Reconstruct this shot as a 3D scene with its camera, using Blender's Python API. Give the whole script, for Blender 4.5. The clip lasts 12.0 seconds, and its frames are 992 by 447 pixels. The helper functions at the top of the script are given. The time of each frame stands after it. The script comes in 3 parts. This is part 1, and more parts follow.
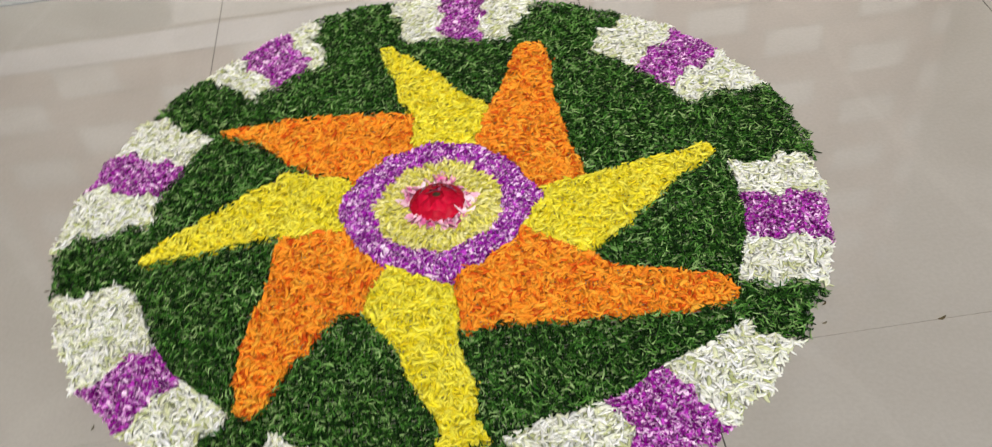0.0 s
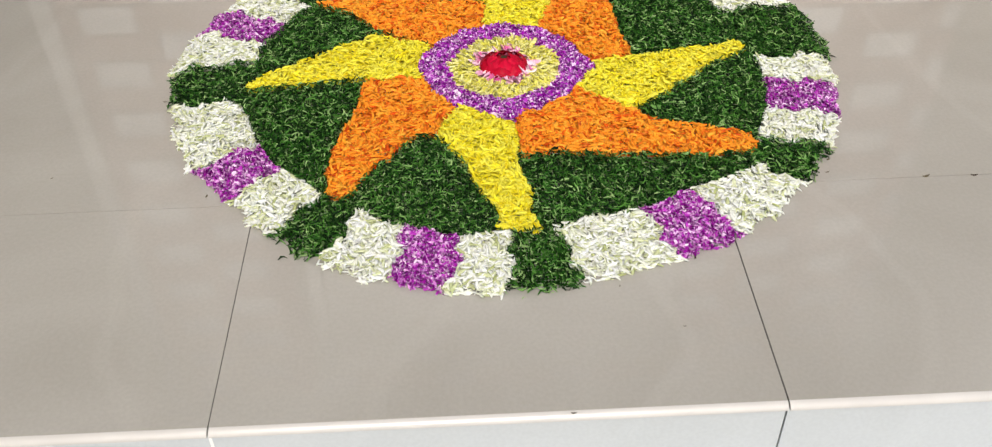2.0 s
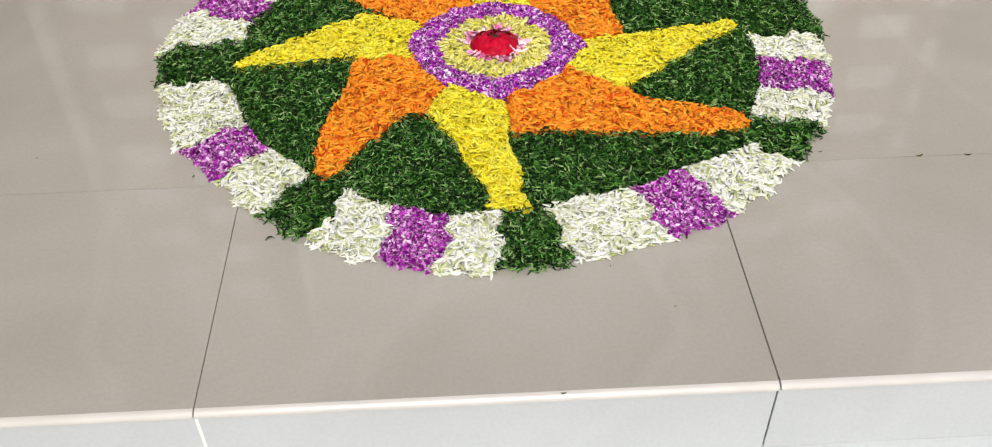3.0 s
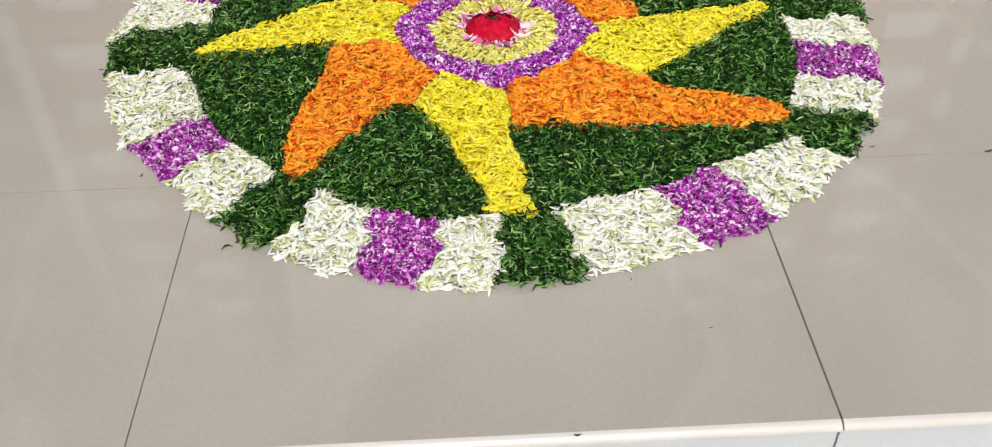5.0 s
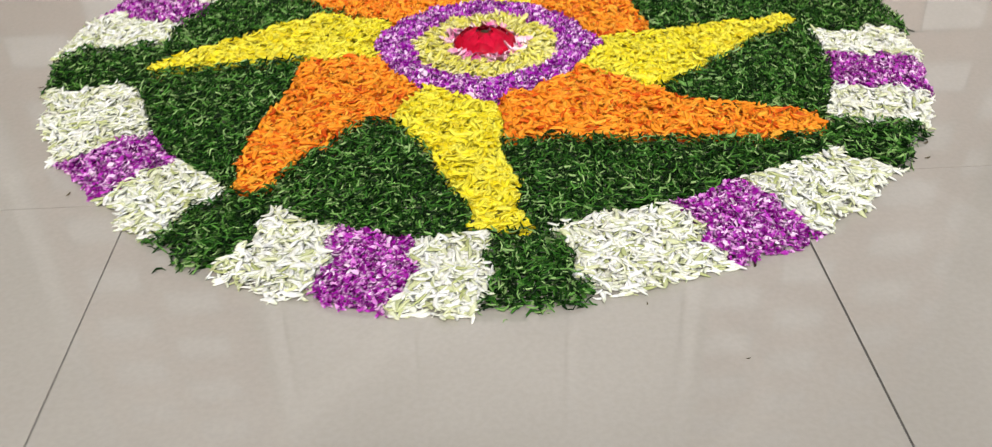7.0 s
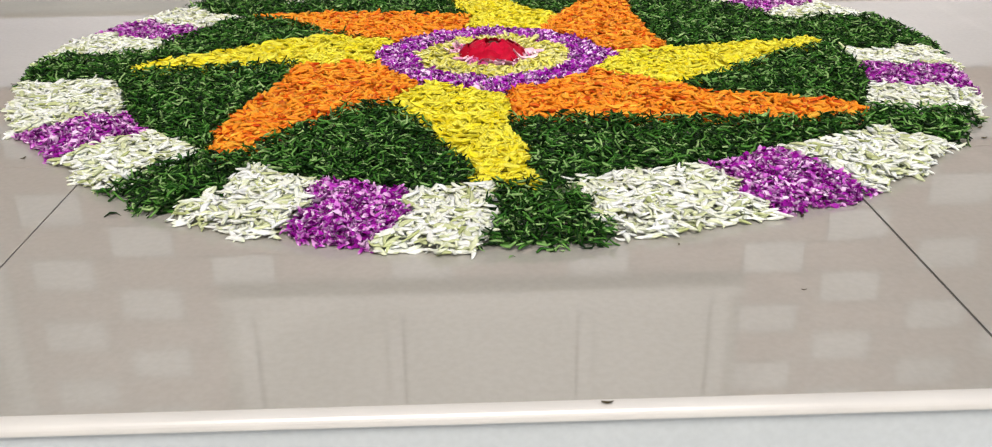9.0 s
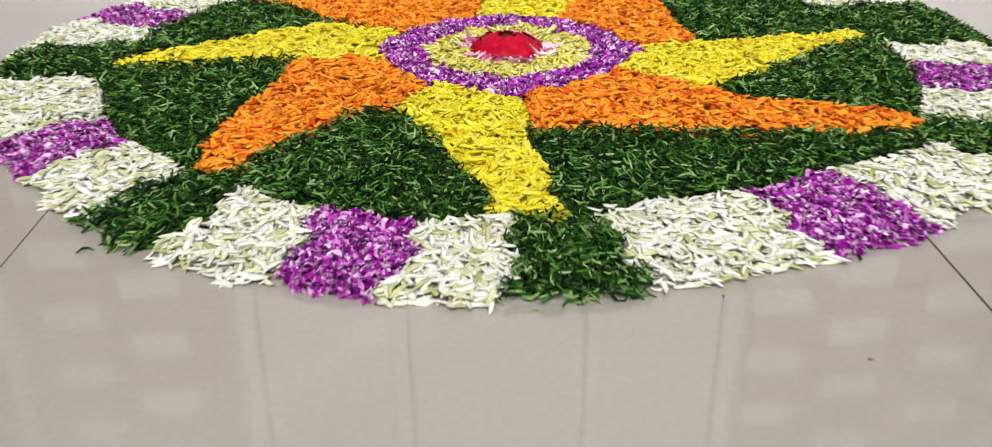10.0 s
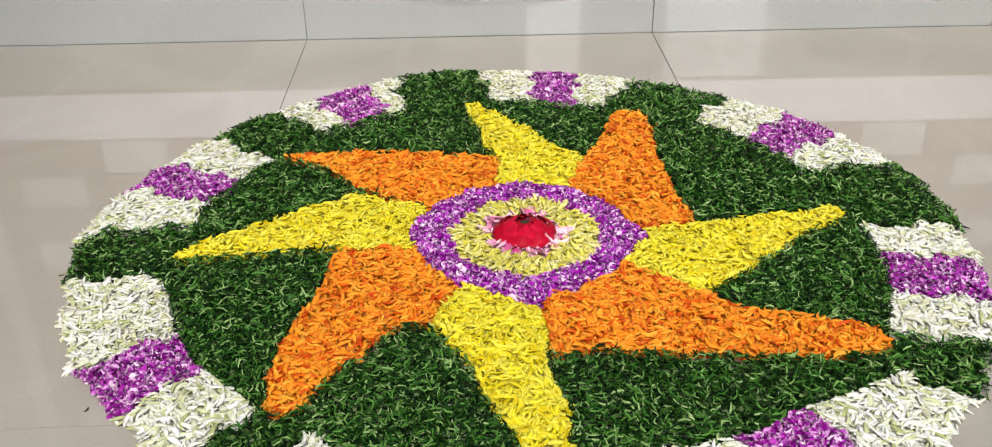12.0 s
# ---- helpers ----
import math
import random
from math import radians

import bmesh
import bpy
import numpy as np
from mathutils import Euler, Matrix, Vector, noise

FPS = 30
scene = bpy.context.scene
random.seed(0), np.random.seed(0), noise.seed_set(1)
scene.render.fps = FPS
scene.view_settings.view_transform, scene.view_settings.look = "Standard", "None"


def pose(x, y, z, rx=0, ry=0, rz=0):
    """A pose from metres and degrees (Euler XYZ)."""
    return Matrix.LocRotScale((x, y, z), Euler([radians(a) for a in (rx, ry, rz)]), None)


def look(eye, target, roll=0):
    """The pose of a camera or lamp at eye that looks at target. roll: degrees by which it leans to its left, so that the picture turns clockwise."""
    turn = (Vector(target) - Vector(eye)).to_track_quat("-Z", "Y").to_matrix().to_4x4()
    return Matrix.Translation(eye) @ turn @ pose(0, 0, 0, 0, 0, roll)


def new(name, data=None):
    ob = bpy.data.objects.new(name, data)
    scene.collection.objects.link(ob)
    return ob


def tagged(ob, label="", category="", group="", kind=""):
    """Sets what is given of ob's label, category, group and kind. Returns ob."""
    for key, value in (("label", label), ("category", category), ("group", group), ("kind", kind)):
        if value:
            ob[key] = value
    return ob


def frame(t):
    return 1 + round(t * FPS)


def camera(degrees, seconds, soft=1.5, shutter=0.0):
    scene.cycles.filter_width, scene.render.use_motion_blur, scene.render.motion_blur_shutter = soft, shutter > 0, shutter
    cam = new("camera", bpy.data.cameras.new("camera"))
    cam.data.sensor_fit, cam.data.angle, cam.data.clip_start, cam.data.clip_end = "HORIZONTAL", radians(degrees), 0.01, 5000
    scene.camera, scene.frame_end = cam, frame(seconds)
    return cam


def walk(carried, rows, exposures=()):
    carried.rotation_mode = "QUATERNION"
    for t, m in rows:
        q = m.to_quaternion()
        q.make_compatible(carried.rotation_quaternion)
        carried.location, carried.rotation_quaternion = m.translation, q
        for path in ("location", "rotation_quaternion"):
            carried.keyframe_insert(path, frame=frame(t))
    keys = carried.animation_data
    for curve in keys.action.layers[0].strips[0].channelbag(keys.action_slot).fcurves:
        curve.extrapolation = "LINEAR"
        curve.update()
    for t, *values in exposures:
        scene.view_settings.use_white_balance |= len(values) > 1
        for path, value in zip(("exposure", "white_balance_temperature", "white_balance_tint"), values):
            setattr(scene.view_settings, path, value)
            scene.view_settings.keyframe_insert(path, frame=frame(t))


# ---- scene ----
cam = camera(53.0, 12.0, soft=1.1, shutter=0.5)
PATH = [
    (0, (0.112, -0.411, 1.17), (0.149, 1.034, -0.213), -7.2),
    (0.5, (0.085, -0.502, 1.161), (0.112, 0.931, -0.234), -3.7),
    (1, (0.015, -0.66, 1.132), (0.07, 0.8, -0.234), -2.3),
    (1.5, (-0.029, -0.773, 1.124), (0.024, 0.729, -0.196), -1.3),
    (2, (-0.023, -0.85, 1.1), (0.019, 0.651, -0.22), -1.4),
    (2.5, (-0.015, -0.861, 1.09), (0.045, 0.627, -0.246), -0.9),
    (3, (-0.014, -0.845, 1.083), (0.036, 0.636, -0.259), -1.2),
    (4.8, (-0.009, -0.696, 0.936), (0.05, 0.787, -0.405), -1.2),
    (5, (-0.007, -0.673, 0.905), (0.045, 0.833, -0.411), -1.2),
    (5.5, (-0.007, -0.634, 0.868), (0.043, 0.843, -0.48), -1.5),
    (6, (-0.001, -0.636, 0.876), (0.047, 0.854, -0.458), -1.6),
    (6.5, (-0.001, -0.615, 0.859), (0.048, 0.882, -0.467), -1.6),
    (7, (0.021, -0.559, 0.682), (0.062, 1.07, -0.477), -1.8),
    (7.5, (0.034, -0.633, 0.537), (0.062, 1.158, -0.353), -2.3),
    (7.7, (0.024, -0.663, 0.437), (0.031, 1.191, -0.314), -2.9),
    (9.3, (0.009, -0.526, 0.389), (0.054, 1.291, -0.446), -0.4),
    (9.5, (0.005, -0.507, 0.427), (0.039, 1.312, -0.402), -0.5),
    (10, (0.004, -0.431, 0.412), (0.042, 1.35, -0.497), -0.5),
    (10.5, (0.002, -0.276, 0.545), (0.021, 1.473, -0.425), -0.9),
    (11, (-0.01, -0.278, 0.654), (0.008, 1.457, -0.339), -0.9),
    (11.5, (-0.024, -0.379, 0.736), (0.014, 1.35, -0.268), -0.8),
    (12, (-0.029, -0.419, 0.766), (0.018, 1.317, -0.225), -0.7),
]
walk(cam, [(t, look(eye, target, roll)) for t, eye, target, roll in PATH],
     [(0, 0.44), (0.5, 0.57), (1.0, 0.66), (2.5, 0.57), (5.0, 0.60), (6.5, 0.66), (7.0, 0.62), (7.5, 0.48), (9.5, 0.53), (10.5, 0.51), (12.0, 0.58)])

# ---- world, sun, exposure ----
world = bpy.data.worlds.new("sky")
scene.world = world
world.use_nodes = True
wn = world.node_tree
sky = wn.nodes.new("ShaderNodeTexSky")
sky.sky_type, sky.sun_disc = "NISHITA", False
sky.sun_elevation, sky.sun_rotation = radians(48.6), radians(181.3)
sky.dust_density, sky.ozone_density = 4.0, 1.0
wn.links.new(sky.outputs["Color"], wn.nodes["Background"].inputs["Color"])
wn.nodes["Background"].inputs["Strength"].default_value = 0.12
sun = new("sun", bpy.data.lights.new("sun", "SUN"))
sun.data.energy, sun.data.angle, sun.data.color = 1.65, radians(26), (1.0, 0.975, 0.93)
sun.matrix_basis = look((-0.1, -4.4, 5.0), (0, 0, 0))


# ---- materials ----
def material(name):
    m = bpy.data.materials.new(name)
    m.use_nodes = True
    return m, m.node_tree, m.node_tree.nodes["Principled BSDF"]


def node(nt, kind, **values):
    n = nt.nodes.new(kind)
    for key, value in values.items():
        n.inputs[key.replace("_", " ")].default_value = value
    return n


def ramp(nt, source, stops):
    r = nt.nodes.new("ShaderNodeValToRGB")
    while len(r.color_ramp.elements) < len(stops):
        r.color_ramp.elements.new(0.5)
    for e, (p, c) in zip(r.color_ramp.elements, stops):
        e.position, e.color = p, (*c, 1)
    nt.links.new(source, r.inputs["Fac"])
    return r.outputs["Color"]


def mix(nt, fac, a, b, mode="MIX"):
    n = nt.nodes.new("ShaderNodeMix")
    n.data_type, n.blend_type = "RGBA", mode
    for socket, value in ((n.inputs[0], fac), (n.inputs[6], a), (n.inputs[7], b)):
        if isinstance(value, (int, float)):
            socket.default_value = value
        elif isinstance(value, tuple):
            socket.default_value = (*value, 1)
        else:
            nt.links.new(value, socket)
    return n.outputs[2]


def bump(nt, bsdf, height, strength, distance):
    b = nt.nodes.new("ShaderNodeBump")
    b.inputs["Strength"].default_value, b.inputs["Distance"].default_value = strength, distance
    nt.links.new(height, b.inputs["Height"])
    nt.links.new(b.outputs["Normal"], bsdf.inputs["Normal"])


def petal_material(name, stops, end, end_from, end_amount, rough=0.5, glow=0.11):
    """Soft plant tissue: each petal its own shade, turning to another colour towards one end, with fine lengthwise streaks."""
    m, nt, bsdf = material(name)
    geo, info = nt.nodes.new("ShaderNodeNewGeometry"), nt.nodes.new("ShaderNodeObjectInfo")
    add = nt.nodes.new("ShaderNodeMath")
    add.operation = "ADD"
    nt.links.new(geo.outputs["Random Per Island"], add.inputs[0])
    nt.links.new(info.outputs["Random"], add.inputs[1])
    frac = nt.nodes.new("ShaderNodeMath")
    frac.operation = "FRACT"
    nt.links.new(add.outputs[0], frac.inputs[0])
    base = ramp(nt, frac.outputs[0], stops)
    uv = nt.nodes.new("ShaderNodeUVMap")
    sep = nt.nodes.new("ShaderNodeSeparateXYZ")
    nt.links.new(uv.outputs["UV"], sep.inputs[0])
    fade = nt.nodes.new("ShaderNodeMapRange")
    fade.inputs["From Min"].default_value, fade.inputs["From Max"].default_value = end_from
    fade.inputs["To Max"].default_value = end_amount
    nt.links.new(sep.outputs["X"], fade.inputs["Value"])
    col = mix(nt, fade.outputs[0], base, end)
    tex = nt.nodes.new("ShaderNodeTexCoord")
    mottled = node(nt, "ShaderNodeTexNoise", Scale=140.0, Detail=2.0)
    nt.links.new(tex.outputs["Object"], mottled.inputs["Vector"])
    shade = ramp(nt, mottled.outputs["Fac"], ((0.3, (0.78, 0.78, 0.78)), (0.7, (1.08, 1.08, 1.08))))
    col = mix(nt, 1.0, col, shade, "MULTIPLY")
    # handfuls differ a little from one another
    clump = node(nt, "ShaderNodeTexNoise", Scale=24.0, Detail=2.0)
    nt.links.new(tex.outputs["Object"], clump.inputs["Vector"])
    col = mix(nt, 1.0, col, ramp(nt, clump.outputs["Fac"], ((0.35, (0.93, 0.92, 0.90)), (0.62, (1.05, 1.05, 1.05)))), "MULTIPLY")
    nt.links.new(col, bsdf.inputs["Base Color"])
    bsdf.inputs["Roughness"].default_value = rough
    bsdf.inputs["Specular IOR Level"].default_value = 0.12
    if glow:
        thin = nt.nodes.new("ShaderNodeBsdfTranslucent")
        nt.links.new(col, thin.inputs["Color"])
        both = nt.nodes.new("ShaderNodeMixShader")
        both.inputs[0].default_value = glow
        nt.links.new(bsdf.outputs[0], both.inputs[1])
        nt.links.new(thin.outputs[0], both.inputs[2])
        nt.links.new(both.outputs[0], nt.nodes["Material Output"].inputs["Surface"])
    return m


def tile_material(name, light, dark, rough, vein=0.5, glaze=1.68):
    """Polished porcelain with faint cloudy marbling and thin pale veins, dulled a little by dust."""
    m, nt, bsdf = material(name)
    tex = nt.nodes.new("ShaderNodeTexCoord")
    cloud = node(nt, "ShaderNodeTexNoise", Scale=2.2, Detail=5.0, Distortion=1.2)
    nt.links.new(tex.outputs["Object"], cloud.inputs["Vector"])
    col = ramp(nt, cloud.outputs["Fac"], ((0.32, dark), (0.7, light)))
    wave = node(nt, "ShaderNodeTexWave", Scale=0.9, Distortion=9.0, Detail=3.0, Detail_Scale=0.9)
    nt.links.new(tex.outputs["Object"], wave.inputs["Vector"])
    line = ramp(nt, wave.outputs["Fac"], ((0.975, (0, 0, 0)), (0.999, (1, 1, 1))))
    scaled = nt.nodes.new("ShaderNodeMath")
    scaled.operation = "MULTIPLY"
    scaled.inputs[1].default_value = vein
    nt.links.new(line, scaled.inputs[0])
    col = mix(nt, scaled.outputs[0], col, tuple(min(1, 1.16 * c) for c in light))
    speck = node(nt, "ShaderNodeTexNoise", Scale=160.0, Detail=3.0)
    nt.links.new(tex.outputs["Object"], speck.inputs["Vector"])
    grain = ramp(nt, speck.outputs["Fac"], ((0.35, (0.965, 0.965, 0.965)), (0.65, (1.02, 1.02, 1.02))))
    nt.links.new(mix(nt, 1.0, col, grain, "MULTIPLY"), bsdf.inputs["Base Color"])
    smear = node(nt, "ShaderNodeTexNoise", Scale=5.0, Detail=6.0, Roughness=0.65)
    nt.links.new(tex.outputs["Object"], smear.inputs["Vector"])
    rr = nt.nodes.new("ShaderNodeMapRange")
    rr.inputs["To Min"].default_value, rr.inputs["To Max"].default_value = rough * 0.6, rough * 1.5
    nt.links.new(smear.outputs["Fac"], rr.inputs["Value"])
    nt.links.new(rr.outputs[0], bsdf.inputs["Roughness"])
    bsdf.inputs["IOR"].default_value = glaze
    bump(nt, bsdf, cloud.outputs["Fac"], 0.012, 0.02)
    return m


def plain_material(name, a, b, scale, rough, relief=0.2, metal=0.0):
    m, nt, bsdf = material(name)
    tex = nt.nodes.new("ShaderNodeTexCoord")
    n = node(nt, "ShaderNodeTexNoise", Scale=scale, Detail=6.0)
    nt.links.new(tex.outputs["Object"], n.inputs["Vector"])
    nt.links.new(ramp(nt, n.outputs["Fac"], ((0.3, a), (0.7, b))), bsdf.inputs["Base Color"])
    bsdf.inputs["Roughness"].default_value, bsdf.inputs["Metallic"].default_value = rough, metal
    if relief:
        bump(nt, bsdf, n.outputs["Fac"], relief, 0.004)
    return m


FLOOR_TILE = tile_material("floor_porcelain", (0.378, 0.362, 0.322), (0.330, 0.313, 0.274), 0.03, 0.14, 1.95)
RISER_TILE = tile_material("riser_porcelain", (0.400, 0.424, 0.420), (0.372, 0.396, 0.390), 0.03, 0.08, 3.0)
FRONT_TILE = tile_material("front_porcelain", (0.50, 0.525, 0.53), (0.465, 0.49, 0.49), 0.30, 0.10, 1.5)
NOSING = plain_material("nosing_porcelain", (0.50, 0.48, 0.445), (0.56, 0.54, 0.50), 9, 0.22, 0.05)
GROUT_DARK = plain_material("dark_grout", (0.05, 0.047, 0.043), (0.10, 0.095, 0.085), 60, 0.9, 0.4)
GROUT_WHITE = plain_material("white_grout", (0.75, 0.74, 0.70), (0.85, 0.84, 0.80), 60, 0.8, 0.3)
WALL_PAINT = plain_material("wall_paint", (0.34, 0.33, 0.30), (0.42, 0.41, 0.38), 3, 0.7, 0.1)
BAND_TILE = plain_material("band_tile", (0.76, 0.77, 0.85), (0.82, 0.83, 0.90), 4, 0.35, 0.05)
PINK_TILE = plain_material("pink_cladding", (0.325, 0.23, 0.21), (0.385, 0.28, 0.255), 14, 0.55, 0.3)
PALE_TILE = plain_material("pale_cladding", (0.555, 0.545, 0.55), (0.625, 0.615, 0.62), 14, 0.55, 0.3)
FRAME_PAINT = plain_material("frame_paint", (0.52, 0.51, 0.495), (0.57, 0.56, 0.545), 8, 0.4, 0.05)
SHUTTER = plain_material("shutter_paint", (0.48, 0.475, 0.455), (0.54, 0.53, 0.51), 6, 0.45, 0.1)
PAVING = plain_material("paving", (0.25, 0.24, 0.22), (0.36, 0.345, 0.32), 3, 0.85, 0.5)

SKY_BLOCK = plain_material("sky_block_plaster", (0.26, 0.27, 0.23), (0.36, 0.36, 0.31), 1.5, 0.9, 0.3)

# lowest stops of white, orange and yellow also imitate shaded gaps between petals
WHITE = petal_material("white_petal", ((0.0, (0.40, 0.45, 0.18)), (0.16, (0.64, 0.68, 0.42)), (0.32, (0.76, 0.79, 0.66)), (0.6, (0.82, 0.84, 0.79)),
                                       (0.9, (0.85, 0.87, 0.86)), (1.0, (0.78, 0.80, 0.64))), (0.56, 0.62, 0.26), (0.72, 1.0), 0.55)
PURPLE = petal_material("purple_petal", ((0.0, (0.13, 0.002, 0.13)), (0.5, (0.33, 0.009, 0.34)), (0.76, (0.52, 0.06, 0.53)),
                                         (0.86, (0.80, 0.42, 0.79)), (1.0, (0.94, 0.80, 0.93))), (0.88, 0.60, 0.88), (0.62, 1.0), 0.72, 0.35)
VIOLET = petal_material("violet_petal", ((0.0, (0.15, 0.002, 0.18)), (0.45, (0.33, 0.008, 0.39)), (0.76, (0.48, 0.05, 0.53)),
                                         (0.84, (0.82, 0.50, 0.84)), (1.0, (0.93, 0.78, 0.93))), (0.88, 0.58, 0.90), (0.70, 1.0), 0.80, 0.4)
ORANGE = petal_material("orange_petal", ((0.0, (0.55, 0.055, 0.004)), (0.16, (0.76, 0.13, 0.008)), (0.36, (0.93, 0.295, 0.018)), (0.8, (0.96, 0.375, 0.026)),
                                         (1.0, (0.95, 0.48, 0.05))), (0.95, 0.44, 0.05), (0.5, 1.0), 0.5, 0.5, 0.22)
YELLOW = petal_material("yellow_petal", ((0.0, (0.70, 0.54, 0.008)), (0.14, (0.82, 0.69, 0.014)), (0.4, (0.88, 0.78, 0.024)), (1.0, (0.90, 0.85, 0.09))),
                        (0.90, 0.84, 0.15), (0.5, 1.0), 0.4, 0.5, 0.24)
CREAM = petal_material("pale_yellow_petal", ((0.0, (0.58, 0.54, 0.06)), (0.5, (0.74, 0.70, 0.12)), (1.0, (0.84, 0.81, 0.36))),
                       (0.88, 0.86, 0.55), (0.65, 1.0), 0.6, 0.5, 0.18)
PINK = petal_material("pink_petal", ((0.0, (0.58, 0.07, 0.27)), (0.4, (0.74, 0.24, 0.46)), (0.75, (0.86, 0.55, 0.68)), (1.0, (0.90, 0.80, 0.80))),
                      (0.92, 0.78, 0.80), (0.45, 1.0), 0.6)
# near-black stops also imitate shade between blades, the palest ones their highlights
LEAF = petal_material("cut_leaf", ((0.0, (0.001, 0.009, 0.001)), (0.42, (0.004, 0.026, 0.002)), (0.60, (0.022, 0.105, 0.010)),
                                   (0.82, (0.100, 0.265, 0.045)), (1.0, (0.34, 0.50, 0.20))), (0.07, 0.21, 0.025), (0.6, 1.0), 0.25, 0.5, 0.06)
RED = petal_material("red_petal", ((0.0, (0.40, 0.002, 0.018)), (1.0, (0.62, 0.005, 0.040))), (0.36, 0.003, 0.012), (0.0, 0.4), 0.0, 0.48, 0.18)
DRY_AND_SHADE = petal_material("dry_scrap_and_hollow_shade", ((0.0, (0.03, 0.02, 0.012)), (1.0, (0.09, 0.07, 0.03))), (0.05, 0.04, 0.02), (0.5, 1.0), 0.5, 0.7, 0.0)


# ---- building helpers ----
def part(name, bm, mat, parent, label=""):
    me = bpy.data.meshes.new(name)
    bm.to_mesh(me)
    bm.free()
    me.materials.append(mat)
    ob = new(name, me)
    ob.parent = parent
    return tagged(ob, label)


def box_bm(x0, x1, y0, y1, z0, z1, bevel=0.0, segments=1):
    bm = bmesh.new()
    bmesh.ops.create_cube(bm, size=1.0)
    bmesh.ops.transform(bm, verts=bm.verts, matrix=Matrix.LocRotScale(
        ((x0 + x1) / 2, (y0 + y1) / 2, (z0 + z1) / 2), None, (x1 - x0, y1 - y0, z1 - z0)))
    if bevel:
        bmesh.ops.bevel(bm, geom=list(bm.edges), offset=bevel, segments=segments, affect="EDGES", profile=0.5)
    return bm


def empty(name, label, category, group="", kind="", at=(0, 0, 0)):
    ob = new(name)
    ob.location = at
    return tagged(ob, label, category, group, kind)


def setting(name, bm, mat, label):
    return tagged(part(name, bm, mat, None, label), kind="structure")


# ---- large structure ----
SEAM, CROSS, BACK, STEP = 0.8, 0.476, 1.800, 0.124
WALL_Y = BACK + 0.30
X0, X1 = -2.8, 2.8
JOINT = 0.0012

setting("ground", box_bm(-400, 400, -400, 400, -0.50, -0.30), PAVING, "grey paved ground outside, weathered concrete")
setting("step_lower", box_bm(X0, X1, -0.36, 0.02, -0.30, -0.15, 0.004, 2), FRONT_TILE, "lower outdoor step clad in pale porcelain tile")
bed = setting("floor", box_bm(X0, X1, 0.012, BACK, -0.30, -0.0014), GROUT_DARK, "verandah floor of large polished beige porcelain tiles")
edges = [SEAM * (k - 0.5) for k in range(-3, 5)]
for a, b in zip(edges, edges[1:]):
    for c, d in ((0.004, CROSS), (CROSS, BACK)):
        gap_y = 0.0005
        gap_a, gap_b = (0.0008 if e < 0 else JOINT for e in (a, b))
        part("tile", box_bm(a + gap_a, b - gap_b, c + gap_y, d - gap_y, -0.010, 0.0), FLOOR_TILE, bed)
    # rounded front edge of each tile, a hand-ground bullnose
    bm = bmesh.new()
    rows = []
    for k in range(9):
        w = math.pi / 2 * k / 8
        rows.append([bm.verts.new((x, 0.0046 - 0.011 * math.sin(w), -0.0095 + 0.0093 * math.cos(w))) for x in (a + JOINT, b - JOINT)])
    rows.append([bm.verts.new((x, 0.012, -0.0095)) for x in (a + JOINT, b - JOINT)])
    for p, q in zip(rows, rows[1:]):
        bm.faces.new((p[0], p[1], q[1], q[0]))
    bm.faces.new([r[0] for r in rows])
    bm.faces.new([r[1] for r in reversed(rows)])
    bmesh.ops.recalc_face_normals(bm, faces=bm.faces)
    part("nosing", bm, NOSING, bed, "pale rounded tile edge")
riser = setting("riser_front", box_bm(X0, X1, 0.010, 0.0119, -0.15, -0.0105), GROUT_DARK, "front riser clad in pale glossy porcelain")
for k, (a, b) in enumerate(zip(edges, edges[1:])):
    part("tile", box_bm(a + JOINT, b - JOINT, 0.001, 0.010, -0.1495, -0.0120, 0.0006), FRONT_TILE, riser)
    if k == 3:
        part("joint", box_bm(a - 0.0022, a + 0.0022, 0.0003, 0.009, -0.1495, -0.0120), GROUT_WHITE, riser, "white filled joint")

upper = setting("step_upper", box_bm(X0, X1, BACK + 0.011, WALL_Y, 0.0, STEP - 0.011), GROUT_DARK, "low raised step along the wall")
for a, b in zip(edges, edges[1:]):
    gap_a, gap_b = (0.0006 if e < 0 else 0.0009 for e in (a, b))
    part("tile", box_bm(a + gap_a, b - gap_b, BACK + 0.001, BACK + 0.010, 0.0007, STEP - 0.0108, 0.0004), RISER_TILE, upper)
    part("tread", box_bm(a + JOINT, b - JOINT, BACK + 0.0006, WALL_Y - 0.001, STEP - 0.0105, STEP, 0.002, 2), FLOOR_TILE, upper)

# house wall: opening for the window goes through it
WIN = (-0.72, 0.80, 1.06, 2.30)
H = 3.1
wall = setting("wall_back", box_bm(X0, WIN[0], WALL_Y + 0.012, WALL_Y + 0.22, 0.0, H), WALL_PAINT, "house wall clad with pink and pale brick-shaped tiles")
for box in ((WIN[1], X1, 0.0, H), (WIN[0], WIN[1], 0.0, WIN[2]), (WIN[0], WIN[1], WIN[3], H)):
    part("wall_panel", box_bm(box[0], box[1], WALL_Y + 0.012, WALL_Y + 0.22, box[2], box[3]), WALL_PAINT, wall)
part("skirting", box_bm(-1.365, X1, WALL_Y, WALL_Y + 0.0115, STEP + 0.001, 0.375, 0.001), BAND_TILE, wall, "plain pale tile band")
part("corner_strip", box_bm(-1.440, -1.370, WALL_Y - 0.006, WALL_Y + 0.0115, STEP + 0.001, H - 0.002, 0.003), FRAME_PAINT, wall, "white painted corner strip")
